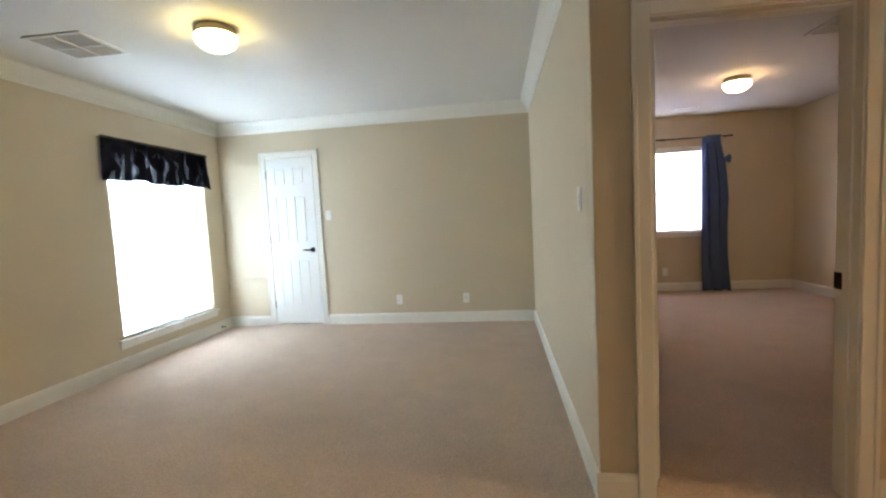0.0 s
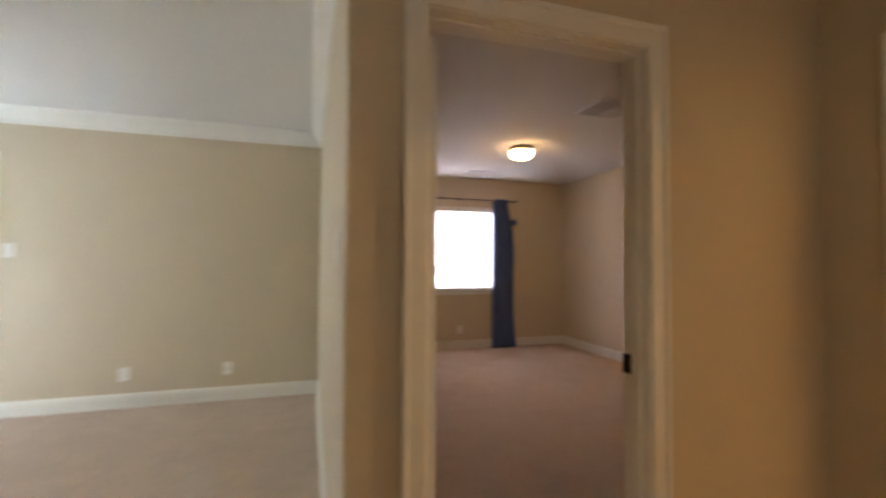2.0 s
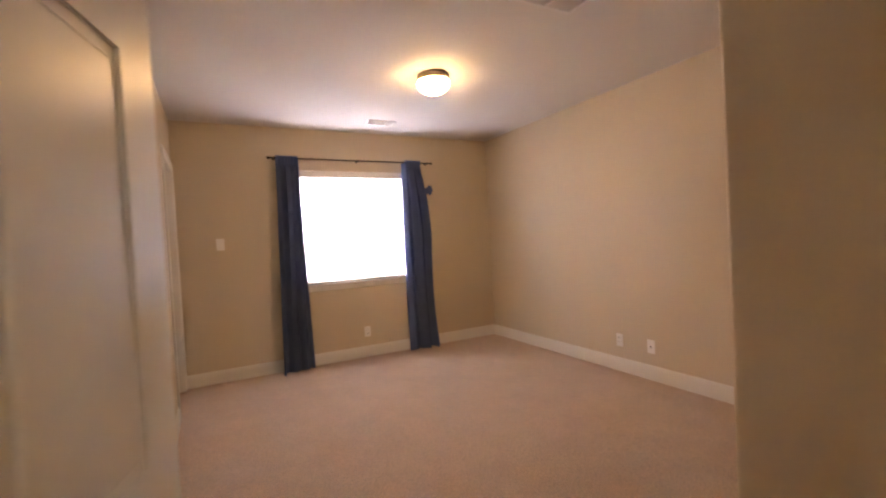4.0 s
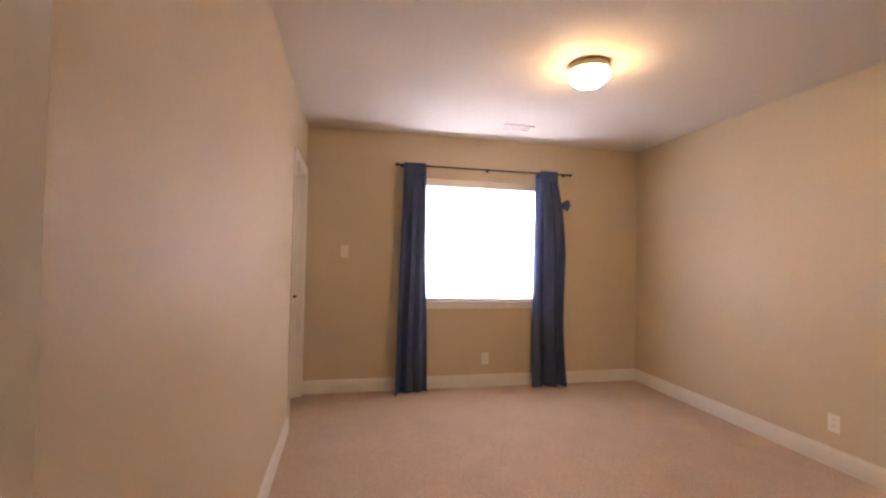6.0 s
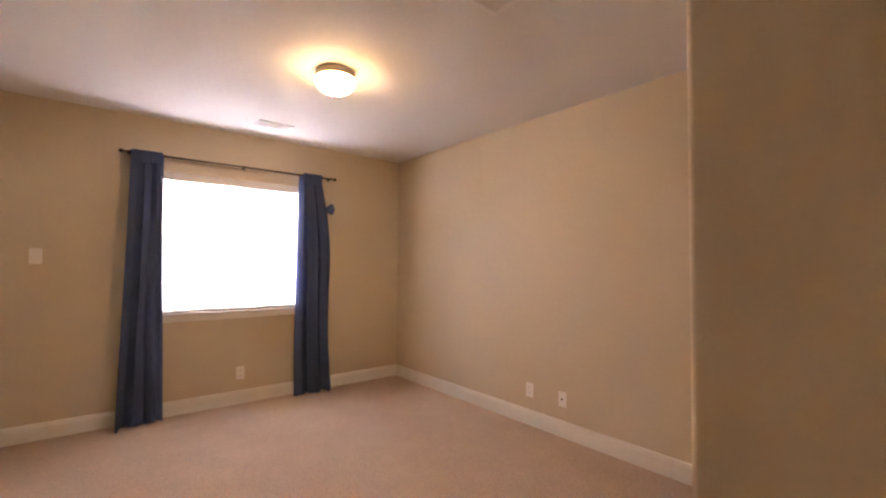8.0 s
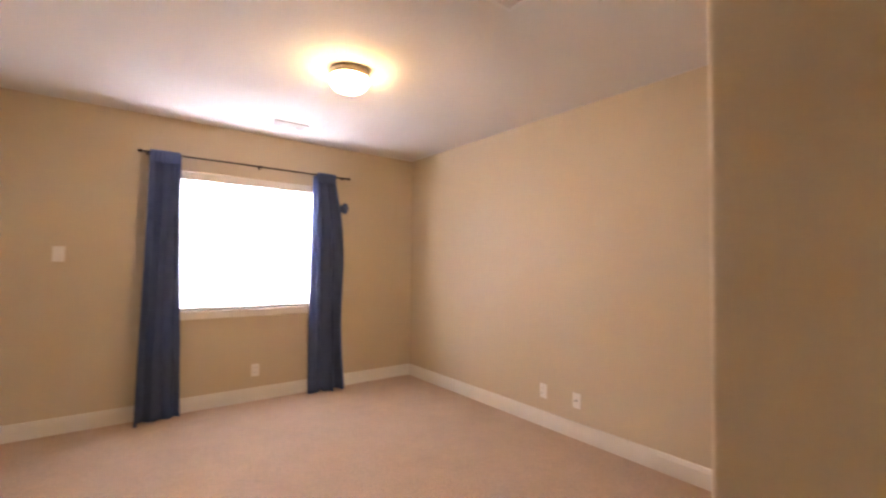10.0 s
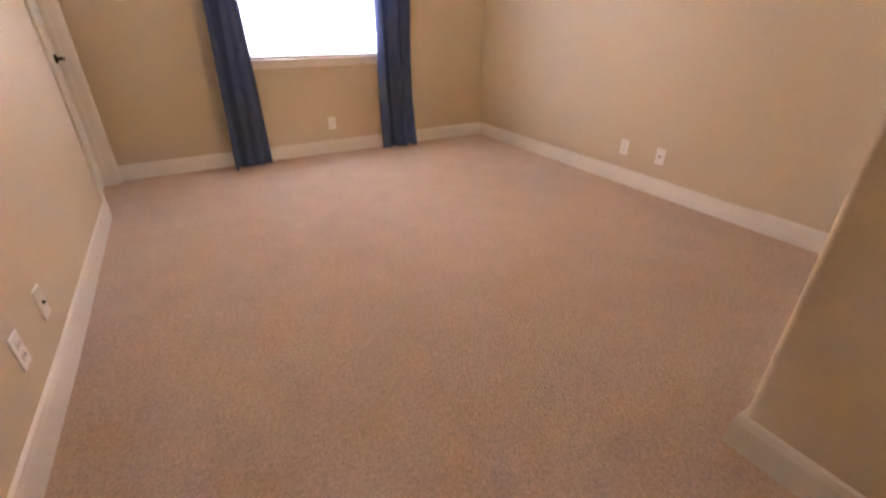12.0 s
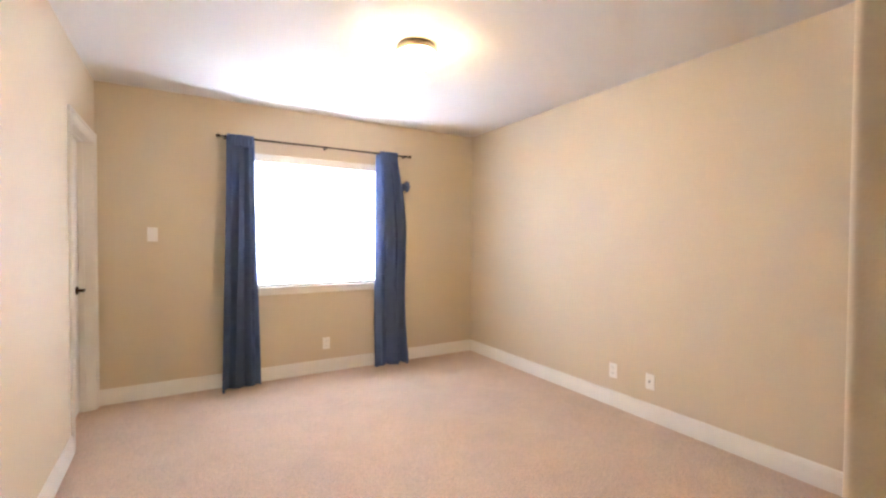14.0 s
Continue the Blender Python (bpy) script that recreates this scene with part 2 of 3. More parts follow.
def bullnose_wall():
    """The entry's side wall, with a rounded outer corner, and the bedroom's near wall."""
    bm = bmesh.new()
    r, pts = 0.02, []
    pts += [(VX, HY2)]
    for i in range(7):
        a = math.pi - i * math.pi / 12
        pts.append((VX + r + r * math.cos(a), VY - r + r * math.sin(a)))
    pts += [(BX1, VY), (BX1, VY - 0.12), (VX + 0.12, VY - 0.12), (VX + 0.12, HY2)]
    low, high = [[bm.verts.new((x, y, z)) for x, y in pts] for z in (0, H)]
    n = len(pts)
    for i in range(n):
        bm.faces.new((low[i], low[(i + 1) % n], high[(i + 1) % n], high[i]))
    return tagged(new("wall_entry", mesh("wall_entry", bm, PAINT)), "tan painted wall with a rounded corner bead", "wall", "", "structure")


bullnose_wall()
BDY0, BDY1 = 1.57, 2.36
structure("wall_bath", [(BATHX, BATHX + 0.12, SOUTH, BDY0, 0, H), (BATHX, BATHX + 0.12, BDY1, HY, 0, H), (BATHX, BATHX + 0.12, BDY0, BDY1, DZ, H)],
          PAINT, "tan painted hall wall with the bathroom doorway")
structure("wall_south", [(AX0 - 0.15, BATHX + 0.12, SOUTH - 0.12, SOUTH, 0, H)], PAINT, "plain tan wall closing the landing")
structure("wall_bath_far", [(VX + 0.121, 5.3, BATHY, BATHY + 0.1, 0, H), (5.2, 5.3, 0.5, BATHY, 0, H), (BATHX + 0.12, 5.3, 0.4, 0.5, 0, H),
                            (BATHX + 0.121, VX + 0.121, HY2 + 0.001, HY2 + 0.06, 0, H)],
          PAINT, "warm painted bathroom walls")
structure("wall_closet_back", [(AX0, AX1 + 0.115, 7.5, 7.63, 0, H)], PAINT, "plain closet wall")


# ---- baseboards, crown, casings ----
def moulding(name, a, b, inward, profile, label, category):
    """A moulding with (out, up) profile from a to b along the floor plan; inward is the way into the room."""
    bm = bmesh.new()
    iv = Vector((*inward, 0))
    ends = [[bm.verts.new(Vector((*p, 0)) + iv * o + Vector((0, 0, z))) for o, z in profile] for p in (a, b)]
    n = len(profile)
    for i in range(n):
        bm.faces.new((ends[0][i], ends[0][(i + 1) % n], ends[1][(i + 1) % n], ends[1][i]))
    bm.faces.new(ends[0])
    bm.faces.new(ends[1][::-1])
    return tagged(new(name, mesh(name, bm, TRIM)), label, category, "", "structure")


BASE = [(0, 0), (0.016, 0), (0.016, 0.095), (0.013, 0.105), (0.010, 0.118), (0.004, 0.124), (0, 0.124)]
CROWN = [(0, H), (0, H - 0.135), (0.010, H - 0.135), (0.013, H - 0.118), (0.022, H - 0.112), (0.030, H - 0.085), (0.050, H - 0.052), (0.072, H - 0.032), (0.078, H - 0.024), (0.086, H - 0.016), (0.088, H)]
e = 0.016
for a, b, w in (
    ((AX0, SOUTH), (AX0, AY1), (1, 0)),
    ((AX0 + e, AY1), (DAX0 - 0.07, AY1), (0, -1)),
    ((DAX1 + 0.07, AY1), (AX1 - e, AY1), (0, -1)),
    ((AX1, HY), (AX1, AY1), (-1, 0)),
    ((AX1 - e, HY), (DX0 - 0.062, HY), (0, -1)),
    ((DX1 + 0.062, HY), (BATHX - e, HY), (0, -1)),
    ((BATHX, BDY1 + 0.07), (BATHX, HY), (-1, 0)),
    ((BATHX, SOUTH), (BATHX, BDY0 - 0.07), (-1, 0)),
    ((AX0 + e, SOUTH), (BATHX - e, SOUTH), (0, 1)),
    ((BXN, HY2), (BXN, KINK), (1, 0)),
    ((BXN, KINK), (BX0, CY0 - 0.066), (1, 0)),
    ((BX0 + e, BY1), (BX1 - e, BY1), (0, -1)),
    ((BX1, VY), (BX1, BY1), (-1, 0)),
    ((VX - e, VY), (BX1 - e, VY), (0, 1)),
    ((VX, HY2), (VX, VY), (-1, 0)),
    ((DX1 + 0.062, HY2), (VX - e, HY2), (0, 1)),
):
    moulding("baseboard", a, b, w, BASE, "white painted baseboard along the carpet", "baseboard")
for a, b, w in (((AX0, SOUTH), (AX0, AY1), (1, 0)), ((AX0 + 0.002, AY1), (AX1 - 0.002, AY1), (0, -1)), ((AX1, HY), (AX1, AY1), (-1, 0))):
    moulding("crown_moulding", a, b, w, CROWN, "white crown moulding under the ceiling", "moulding")


def casing(name, axis, at, out, a0, a1, top, width, label, sides=(True, True)):
    """Door trim on one wall face: two legs and a head, with a raised outer band. axis: the way the wall runs."""
    rows = []

    def put(lo, hi, z0, z1, d):
        f = sorted((at, at + out * d))
        rows.append((lo, hi, *f, z0, z1) if axis == "x" else (*f, lo, hi, z0, z1))

    for on, lo, hi, lip in ((sides[0], a0 - width, a0, (a0 - width, a0 - width * 0.72)), (sides[1], a1, a1 + width, (a1 + width * 0.72, a1 + width))):
        if on:
            put(max(lo, lip[0] + 0.003) if lip[0] == lo else lo, hi if lip[1] != hi else hi - 0.003, 0, top + width - 0.003, 0.012)
            put(*lip, 0, top + width + 0.002, 0.018)
    l0 = a0 - width * 0.72 if sides[0] else a0
    l1 = a1 + width * 0.72 if sides[1] else a1
    put(a0, a1, top, top + width - 0.003, 0.012)
    put(l0, l1, top + width * 0.72, top + width, 0.018)
    bm = bmesh.new()
    for r in rows:
        box(bm, *r, bevel=0.003)
    return tagged(new(name, mesh(name, bm, TRIM)), label, "door trim", "", "structure")


casing("trim", "x", HY, -1, DX0 + 0.012, DX1 - 0.012, DZ - 0.012, 0.072, "white moulded casing round the bedroom doorway")
casing("trim", "x", HY2, 1, DX0 + 0.012, DX1 - 0.012, DZ - 0.012, 0.072, "white moulded casing inside the bedroom doorway", (False, True))
casing("trim", "y", BATHX, -1, BDY0 + 0.012, BDY1 - 0.012, DZ - 0.012, 0.072, "white casing round the bathroom doorway")
casing("trim", "x", AY1, -1, DAX0 + 0.012, DAX1 - 0.012, DAZ - 0.012, 0.072, "white casing round the closet door")
casing("trim", "y", BX0, 1, CY0 + 0.012, CY1 - 0.012, CZ - 0.012, 0.066, "white casing round the bedroom closet door")


def jamb(axis, at0, at1, a0, a1, top, stop_at, label):
    """Door frame lining an opening, with a stop bead; at0..at1 is the wall's thickness."""
    bm = bmesh.new()
    t = 0.018
    for lo, hi, z0, z1, s in ((a0, a0 + t, 0, top, 0), (a1 - t, a1, 0, top, 0), (a0 + t, a1 - t, top - t, top, 0),
                              (a0 + t, a0 + t + 0.01, 0, top - t, 1), (a1 - t - 0.01, a1 - t, 0, top - t, 1), (a0 + t + 0.01, a1 - t - 0.01, top - t - 0.01, top - t, 1)):
        f = (stop_at, stop_at + 0.035) if s else (at0 - 0.002, at1 + 0.002)
        box(bm, *((lo, hi, *f, z0, z1) if axis == "x" else (*f, lo, hi, z0, z1)), bevel=0.002)
    return tagged(new("door_jamb", mesh("door_jamb", bm, TRIM)), label, "door frame", "", "structure")


jamb("x", HY, HY2, DX0, DX1, DZ, HY + 0.035, "white painted door frame of the bedroom")
jamb("y", BATHX, BATHX + 0.12, BDY0, BDY1, DZ, BATHX + 0.04, "white painted door frame of the bathroom")
jamb("x", AY1, AY1 + 0.12, DAX0, DAX1, DAZ, AY1 + 0.04, "white painted closet door frame")
jamb("y", BX0 - 0.12, BX0, CY0, CY1, CZ, BX0 - 0.088, "white painted bedroom closet door frame")


# ---- doors ----
def slab(name, width, height, mat, parent, columns):
    """A six-panel door slab, x along the width from 0, its faces at y = 0 and 0.035."""
    bm = bmesh.new()
    th = 0.035
    box(bm, 0.001, width - 0.001, 0.006, th - 0.006, 0.001, height - 0.001)
    stile, mid = 0.105, 0.09
    pw = (width - 2 * stile - mid * (columns - 1)) / columns
    rows = ((0.22, 0.80), (1.00, 1.58), (1.70, 1.92))
    k = height / 2.03
    rows = [(a * k, b * k) for a, b in rows]
    for y0, y1 in ((0, 0.007), (th - 0.007, th)):
        edges = [0, rows[0][0], rows[0][1], rows[1][0], rows[1][1], rows[2][0], rows[2][1], height]
        for i in range(0, 8, 2):
            box(bm, stile, width - stile, y0, y1, edges[i], edges[i + 1])
        box(bm, 0, stile, y0, y1, 0, height)
        box(bm, width - stile, width, y0, y1, 0, height)
        for c in range(1, columns):
            x = stile + c * pw + (c - 1) * mid
            for a, b in rows:
                box(bm, x, x + mid, y0, y1, a, b)
    ob = part(name, bm, mat, parent)
    for c in range(columns):
        x = stile + c * (pw + mid)
        for a, b in rows:
            for y0, y1 in ((0.001, 0.0065), (th - 0.0065, th - 0.001)):
                bm = bmesh.new()
                box(bm, x + 0.022, x + pw - 0.022, y0, y1, a + 0.022, b - 0.022, bevel=0.004)
                part("panel", bm, mat, ob)
    return ob


def lever(parent, x, z, out, way, mat, label):
    """A lever handle: rose, neck and bar. out: side of the door it stands out from."""
    bm = bmesh.new()
    y0 = 0.035 if out > 0 else 0.0
    tube(bm, (x, y0, z), (x, y0 + out * 0.012, z), 0.031, 0.027, 24)
    tube(bm, (x, y0 + out * 0.012, z), (x, y0 + out * 0.045, z), 0.011, 0.011)
    tube(bm, (x - way * 0.008, y0 + out * 0.045, z), (x + way * 0.05, y0 + out * 0.05, z), 0.010, 0.009)
    tube(bm, (x + way * 0.05, y0 + out * 0.05, z), (x + way * 0.105, y0 + out * 0.045, z + 0.004), 0.009, 0.006)
    return part("door_handle", bm, mat, parent, label, True)


def hinges(parent, x, side, mat):
    for z in (0.2, 1.02, 1.82):
        bm = bmesh.new()
        tube(bm, (x, side, z), (x, side, z + 0.09), 0.006, n=10)
        part("hinge", bm, mat, parent, "dark metal hinge")


door = thing("closet_door", DAX0 + 0.021, AY1 - 0.004, 0.022, "closed white six-panel closet door with a dark lever handle", "door")
slab("slab", DAX1 - DAX0 - 0.042, DAZ - 0.045, DOORW, door, 2)
lever(door, DAX1 - DAX0 - 0.042 - 0.062, 0.92, -1, -1, BRONZE, "dark bronze lever handle")
hinges(door, -0.003, -0.010, NICKEL)

door = thing("closet_door", BX0 - 0.092, CY0 + 0.021, 0.015, "closed white bedroom closet door with a dark lever handle", "door", rz=90)
slab("slab", CY1 - CY0 - 0.042, CZ - 0.036, DOORW, door, 2)
lever(door, CY1 - CY0 - 0.042 - 0.065, 0.915, -1, -1, BRONZE, "dark bronze lever handle")

door = thing("bedroom_door", DX0 + 0.078, HY2 + 0.012, 0.015, "white six-panel bedroom door standing open into the room", "door")
door.matrix_world = pose(DX0 + 0.078, HY2 + 0.012, 0.015, 0, 0, 75.8)
slab("slab", DX1 - DX0 + 0.002, DZ - 0.036, DOORW, door, 2)
lever(door, DX1 - DX0 - 0.063, 0.915, 1, -1, BRONZE, "dark bronze lever handle")
hinges(door, -0.006, 0.04, BRONZE)

bm = bmesh.new()
box(bm, DX1 - 0.0205, DX1 - 0.018, HY2 - 0.036, HY2 + 0.006, 0.885, 0.955, bevel=0.0008)
tagged(new("strike_plate", mesh("strike_plate", bm, BRONZE)), "dark metal strike plate on the door frame", "strike plate")


# ---- windows ----
def window(name, axis_pose, width, height, label):
    """Single-hung window, built in x across, z up, y outwards from the glass side."""
    ob = new(name)
    ob.matrix_world = axis_pose
    tagged(ob, label, "window", "", "structure")
    f = 0.045
    boxes_part("window_frame", [(0, f, 0, 0.05, 0, height), (width - f, width, 0, 0.05, 0, height), (f, width - f, 0, 0.05, 0, f), (f, width - f, 0, 0.05, height - f, height),
                                (f, width - f, 0.004, 0.046, height / 2 - 0.025, height / 2 + 0.025)], VINYL, ob, 0.003)
    for z0, z1 in ((f, height / 2 - 0.025), (height / 2 + 0.025, height - f)):
        p = boxes_part("pane", [(f, width - f, 0.022, 0.028, z0, z1)], GLASS, ob)
        p.visible_shadow = False
    return ob


window("window_1", pose(AX0 - 0.105, WY0, WZ0, 0, 0, 90), WY1 - WY0, WZ1 - WZ0, "tall white vinyl window behind closed blinds")
window("window_2", pose(BWX0, BY1 + 0.11, BWZ0), BWX1 - BWX0, BWZ1 - BWZ0, "white vinyl bedroom window behind closed blinds")

structure("window_sill", [(AX0 - 0.10, AX0 + 0.035, WY0 - 0.06, WY1 + 0.05, WZ0 - 0.022, WZ0), (AX0, AX0 + 0.014, WY0 - 0.045, WY1 + 0.035, WZ0 - 0.085, WZ0 - 0.022)],
          TRIM, "white window stool and apron", 0.003, "window sill")
structure("window_sill", [(BWX0 - 0.05, BWX1 + 0.05, BY1 - 0.035, BY1 + 0.10, BWZ0 - 0.02, BWZ0), (BWX0 - 0.035, BWX1 + 0.035, BY1 - 0.014, BY1, BWZ0 - 0.075, BWZ0 - 0.02)],
          TRIM, "white window stool and apron", 0.003, "window sill")


# ---- blinds ----
def blind(m, width, height, pitch, tilt, ladders, open_rows, label, top_tilt=None):
    """A two-inch slat blind: x across, y into the room, z up from the sill."""
    ob = new("window_blind")
    ob.matrix_world = m
    tagged(ob, label, "blind")
    boxes_part("headrail", [(0.004, width - 0.004, -0.028, 0.03, height - 0.055, height - 0.002)], SLAT, ob, 0.003)
    boxes_part("bottom_rail", [(0.006, width - 0.006, -0.025, 0.025, 0.004, 0.026)], TRIM, ob, 0.003)
    boxes_part("valance_board", [(0.003, width - 0.003, 0.034, 0.043, height - 0.075, height - 0.002)], TRIM, ob, 0.003)
    cuts = [0.006] + [v for x in ladders for v in (x - 0.016, x + 0.016)] + [width - 0.006]

    def slat(slotted):
        bm = bmesh.new()
        spans = list(zip(cuts[::2], cuts[1::2])) if slotted else [(0.006, width - 0.006)]
        for a, b in spans:
            pts = [(-0.0255 + 0.051 * i / 4, 0.003 * (1 - ((i - 2) / 2) ** 2)) for i in range(5)]
            up = [[bm.verts.new((x, y, z + d)) for y, z in pts] for x in (a, b) for d in (0.0012, -0.0012)]
            for i in range(4):
                bm.faces.new((up[0][i], up[0][i + 1], up[2][i + 1], up[2][i]))
                bm.faces.new((up[1][i], up[3][i], up[3][i + 1], up[1][i + 1]))
            bm.faces.new((up[0][0], up[2][0], up[3][0], up[1][0]))
            bm.faces.new((up[0][4], up[1][4], up[3][4], up[2][4]))
        return mesh("slat", bm, SLAT)

    plain, cut = slat(False), slat(True)
    z, i = 0.045, 0
    while z < height - 0.07:
        s = new("slat", cut if open_rows[0] < z < open_rows[1] else plain)
        s.parent = ob
        s.matrix_basis = pose(0, 0, z, (top_tilt if top_tilt and z > height - 0.4 else tilt) + random.uniform(-1.5, 1.5), 0, 0)
        z += pitch
    for x in ladders:
        for y in (-0.029, 0.029):
            bm = bmesh.new()
            tube(bm, (x, y, 0.02), (x, y, height - 0.05), 0.0009, n=5)
            part("ladder_cord", bm, CORD, ob)
    return ob


blind(pose(AX0 - 0.04, WY1, WZ0, 0, 0, -90), WY1 - WY0, WZ1 - WZ0, 0.044, 77, (0.14, 0.43, 0.75, 1.08), (0.22, 0.90), "closed white two-inch blind glowing with daylight", 34)
blind(pose(BWX1, BY1 + 0.05, BWZ0, 0, 0, 180), BWX1 - BWX0, BWZ1 - BWZ0, 0.044, 79, (0.2, 0.63, 1.06), (9, 9), "closed white slat blind glowing with daylight")


# ---- curtains ----
def cloth(name, z0, z1, folds, depth, shape, mat, parent, seed, columns=90, rows=40, flare=0.0, hem=0.006, head=0.45):
    """Hanging cloth in x and z with uneven folds. shape(v) gives the left and right edge at height v (0 top, 1 hem)."""
    rnd = random.Random(seed)
    ph = [rnd.uniform(0, 6.28) for _ in range(6)]
    size = [rnd.uniform(0.45, 1.25) for _ in range(int(folds) + 3)]
    bm = bmesh.new()
    grid = []
    for j in range(rows + 1):
        v = j / rows
        a, b = shape(v)
        row = []
        for i in range(columns + 1):
            u = i / columns
            w = u + 0.07 * math.sin(4.3 * u + ph[0]) + 0.03 * v * math.sin(7 * u + 2.2 * v + ph[1]) + 0.012 * math.sin(5 * v + ph[4])
            k = max(0.0, min(folds + 1.5, folds * w + 0.5))
            f = k - int(k)
            s = size[int(k)] * (1 - f) + size[int(k) + 1] * f
            wave = math.sin(2 * math.pi * folds * w + ph[2])
            y = depth * (head + (1 - head) * v ** 0.6) * s * (wave + 0.22 * math.sin(2 * math.pi * folds * 2.3 * w + ph[3] + 2 * v))
            y += 0.004 * math.sin(17 * v + 6 * u + ph[5]) * v
            x = a + (b - a) * u + 0.3 * depth * s * math.sin(4 * math.pi * folds * w + 2 * ph[2])
            z = z1 + (z0 - z1) * v + hem * (math.sin(12 * u + ph[1]) + 0.6 * math.sin(29 * u + ph[3])) * v
            row.append(bm.verts.new((x, y - flare * v * v, z)))
        grid.append(row)
    for r, q in zip(grid, grid[1:]):
        for i in range(columns):
            bm.faces.new((r[i], r[i + 1], q[i + 1], q[i]))
    ob = part(name, bm, mat, parent, "", True)
    so = ob.modifiers.new("thickness", "SOLIDIFY")
    so.thickness = 0.0025
    return ob


def heading(parent, x0, x1, z, mat, seed):
    """The doubled, stitched rod pocket at the head of a curtain, gathered on the rod."""
    ob = cloth("rod_pocket", z - 0.085, z + 0.022, 6.0, 0.006, lambda v: (x0, x1), mat, parent, seed, 60, 6, 0.004, 0.002)
    ob.matrix_basis = pose(0, -0.024, 0)
    bm = bmesh.new()
    tube(bm, (x0 + 0.004, -0.037, z - 0.078), (x1 - 0.004, -0.037, z - 0.078), 0.0018, n=6)
    part("stitching", bm, mat, parent)
    return ob


RODY, RODZ = 7.405, 2.205
rod = thing("curtain_rod", 2.6, RODY, RODZ, "thin dark metal curtain rod on three brackets", "curtain rod")
bm = bmesh.new()
tube(bm, (-0.90, 0, 0), (0.91, 0, 0), 0.008)
part("rod", bm, BRONZE, rod, "", True)
for s in (-1, 1):
    bm = bmesh.new()
    lathe(bm, ((0.008, 0), (0.013, 0.006), (0.016, 0.016), (0.013, 0.027), (0.004, 0.034)), 16)
    f = part("finial", bm, BRONZE, rod, "", True)
    f.matrix_basis = pose(0.90 * s, 0, 0, 0, 90 * s, 0)
for x in (-0.86, 0.02, 0.87):
    bm = bmesh.new()
    tube(bm, (x, 0, 0.0), (x, BY1 - RODY, 0.0), 0.005, n=8)
    box(bm, x - 0.012, x + 0.012, BY1 - RODY - 0.004, BY1 - RODY, -0.012, 0.02)
    tube(bm, (x - 0.006, 0, 0), (x + 0.006, 0, 0), 0.013, n=12)
    part("bracket", bm, BRONZE, rod)

cur = thing("curtain", 0, RODY, 0, "slate blue cotton curtain panel hanging straight to the carpet", "curtain", "bedroom curtains")
cloth("panel", 0.012, RODZ - 0.01, 3.3, 0.062, lambda v: (1.745 - 0.050 * v, 1.965 + 0.03 * v ** 0.7), CURTAIN, cur, 3, flare=0.05)
heading(cur, 1.75, 1.965, RODZ, CURTAIN, 5)
cur = thing("curtain", 0, RODY, 0, "slate blue curtain panel with its outer edge bunched and knotted", "curtain", "bedroom curtains")


def swag(v):
    left = 3.15 - 0.035 * v
    if v < 0.16:
        right = 3.365 + 0.5 * v
    else:
        right = 3.445 + 0.045 * math.sin((v - 0.16) / 0.5 * math.pi) if v < 0.41 else 3.49 - 0.03 * math.sin((v - 0.41) / 0.59 * math.pi) + 0.03 * (v - 0.41)
    return left, right


cloth("panel", 0.012, RODZ - 0.01, 3.3, 0.062, swag, CURTAIN, cur, 8, flare=0.05)
heading(cur, 3.165, 3.365, RODZ, CURTAIN, 9)
bm = bmesh.new()
bmesh.ops.create_icosphere(bm, subdivisions=4, radius=0.05)
for v in bm.verts:
    v.co *= 1 + 0.45 * noise.noise(v.co * 35)
    v.co.x *= 0.85
    v.co.y *= 0.6
    v.co += Vector((3.475, -0.005, 1.885))
part("knot", bm, CURTAIN, cur, "bunched cloth knot", True)

val = thing("window_valance", 0, 0, 0, "short sheer black gathered valance over the window", "valance")
val.matrix_world = pose(AX0 + 0.055, 0, 0, 0, 0, 90)
cloth("panel", 1.742, 2.13, 7, 0.010, lambda v: (4.175 - 0.03 * v, 5.545 + 0.05 * v), SHEER, val, 5, 160, 16, hem=0.010)
bm = bmesh.new()
tube(bm, (4.16, 0, 2.115), (5.57, 0, 2.115), 0.007)
part("rod", bm, BRONZE, val, "thin dark rod")
for x in (4.19, 5.545):
    bm = bmesh.new()
    tube(bm, (x, 0, 2.115), (x, 0.055, 2.115), 0.005, n=8)
    part("bracket", bm, BRONZE, val)


# ---- lamps ----
def ceiling_light(x, y, label, glass, power=0.0, colour=WARM):
    """A flush light: a metal pan against the ceiling and a wide frosted bowl under it."""
    ob = thing("ceiling_light", x, y, H, label, "ceiling light")
    bm = bmesh.new()
    lathe(bm, ((0.116, 0), (0.121, -0.004), (0.123, -0.030), (0.119, -0.036), (0.126, -0.040), (0.126, -0.047), (0.119, -0.050), (0.096, -0.050)))
    part("base", bm, NICKEL, ob, "dark metal ring", True)
    bm = bmesh.new()
    prof = [(0.110, -0.043), (0.121, -0.050)] + [(0.126 * math.cos(a), -0.058 - 0.086 * math.sin(a)) for a in [i * math.pi / 2 / 11 for i in range(11)]] + [(0.006, -0.144)]
    lathe(bm, prof)
    part("bowl", bm, glass, ob, "lit frosted glass bowl", True)
    bm = bmesh.new()
    lathe(bm, ((0.010, -0.143), (0.012, -0.147), (0.008, -0.153), (0.003, -0.157)), 12)
    part("finial", bm, NICKEL, ob, "", True)
    # Point lamp under the bowl: the unseen bathroom fixture and the added landing fill.
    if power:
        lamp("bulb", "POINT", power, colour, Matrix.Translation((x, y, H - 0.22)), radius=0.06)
    return ob


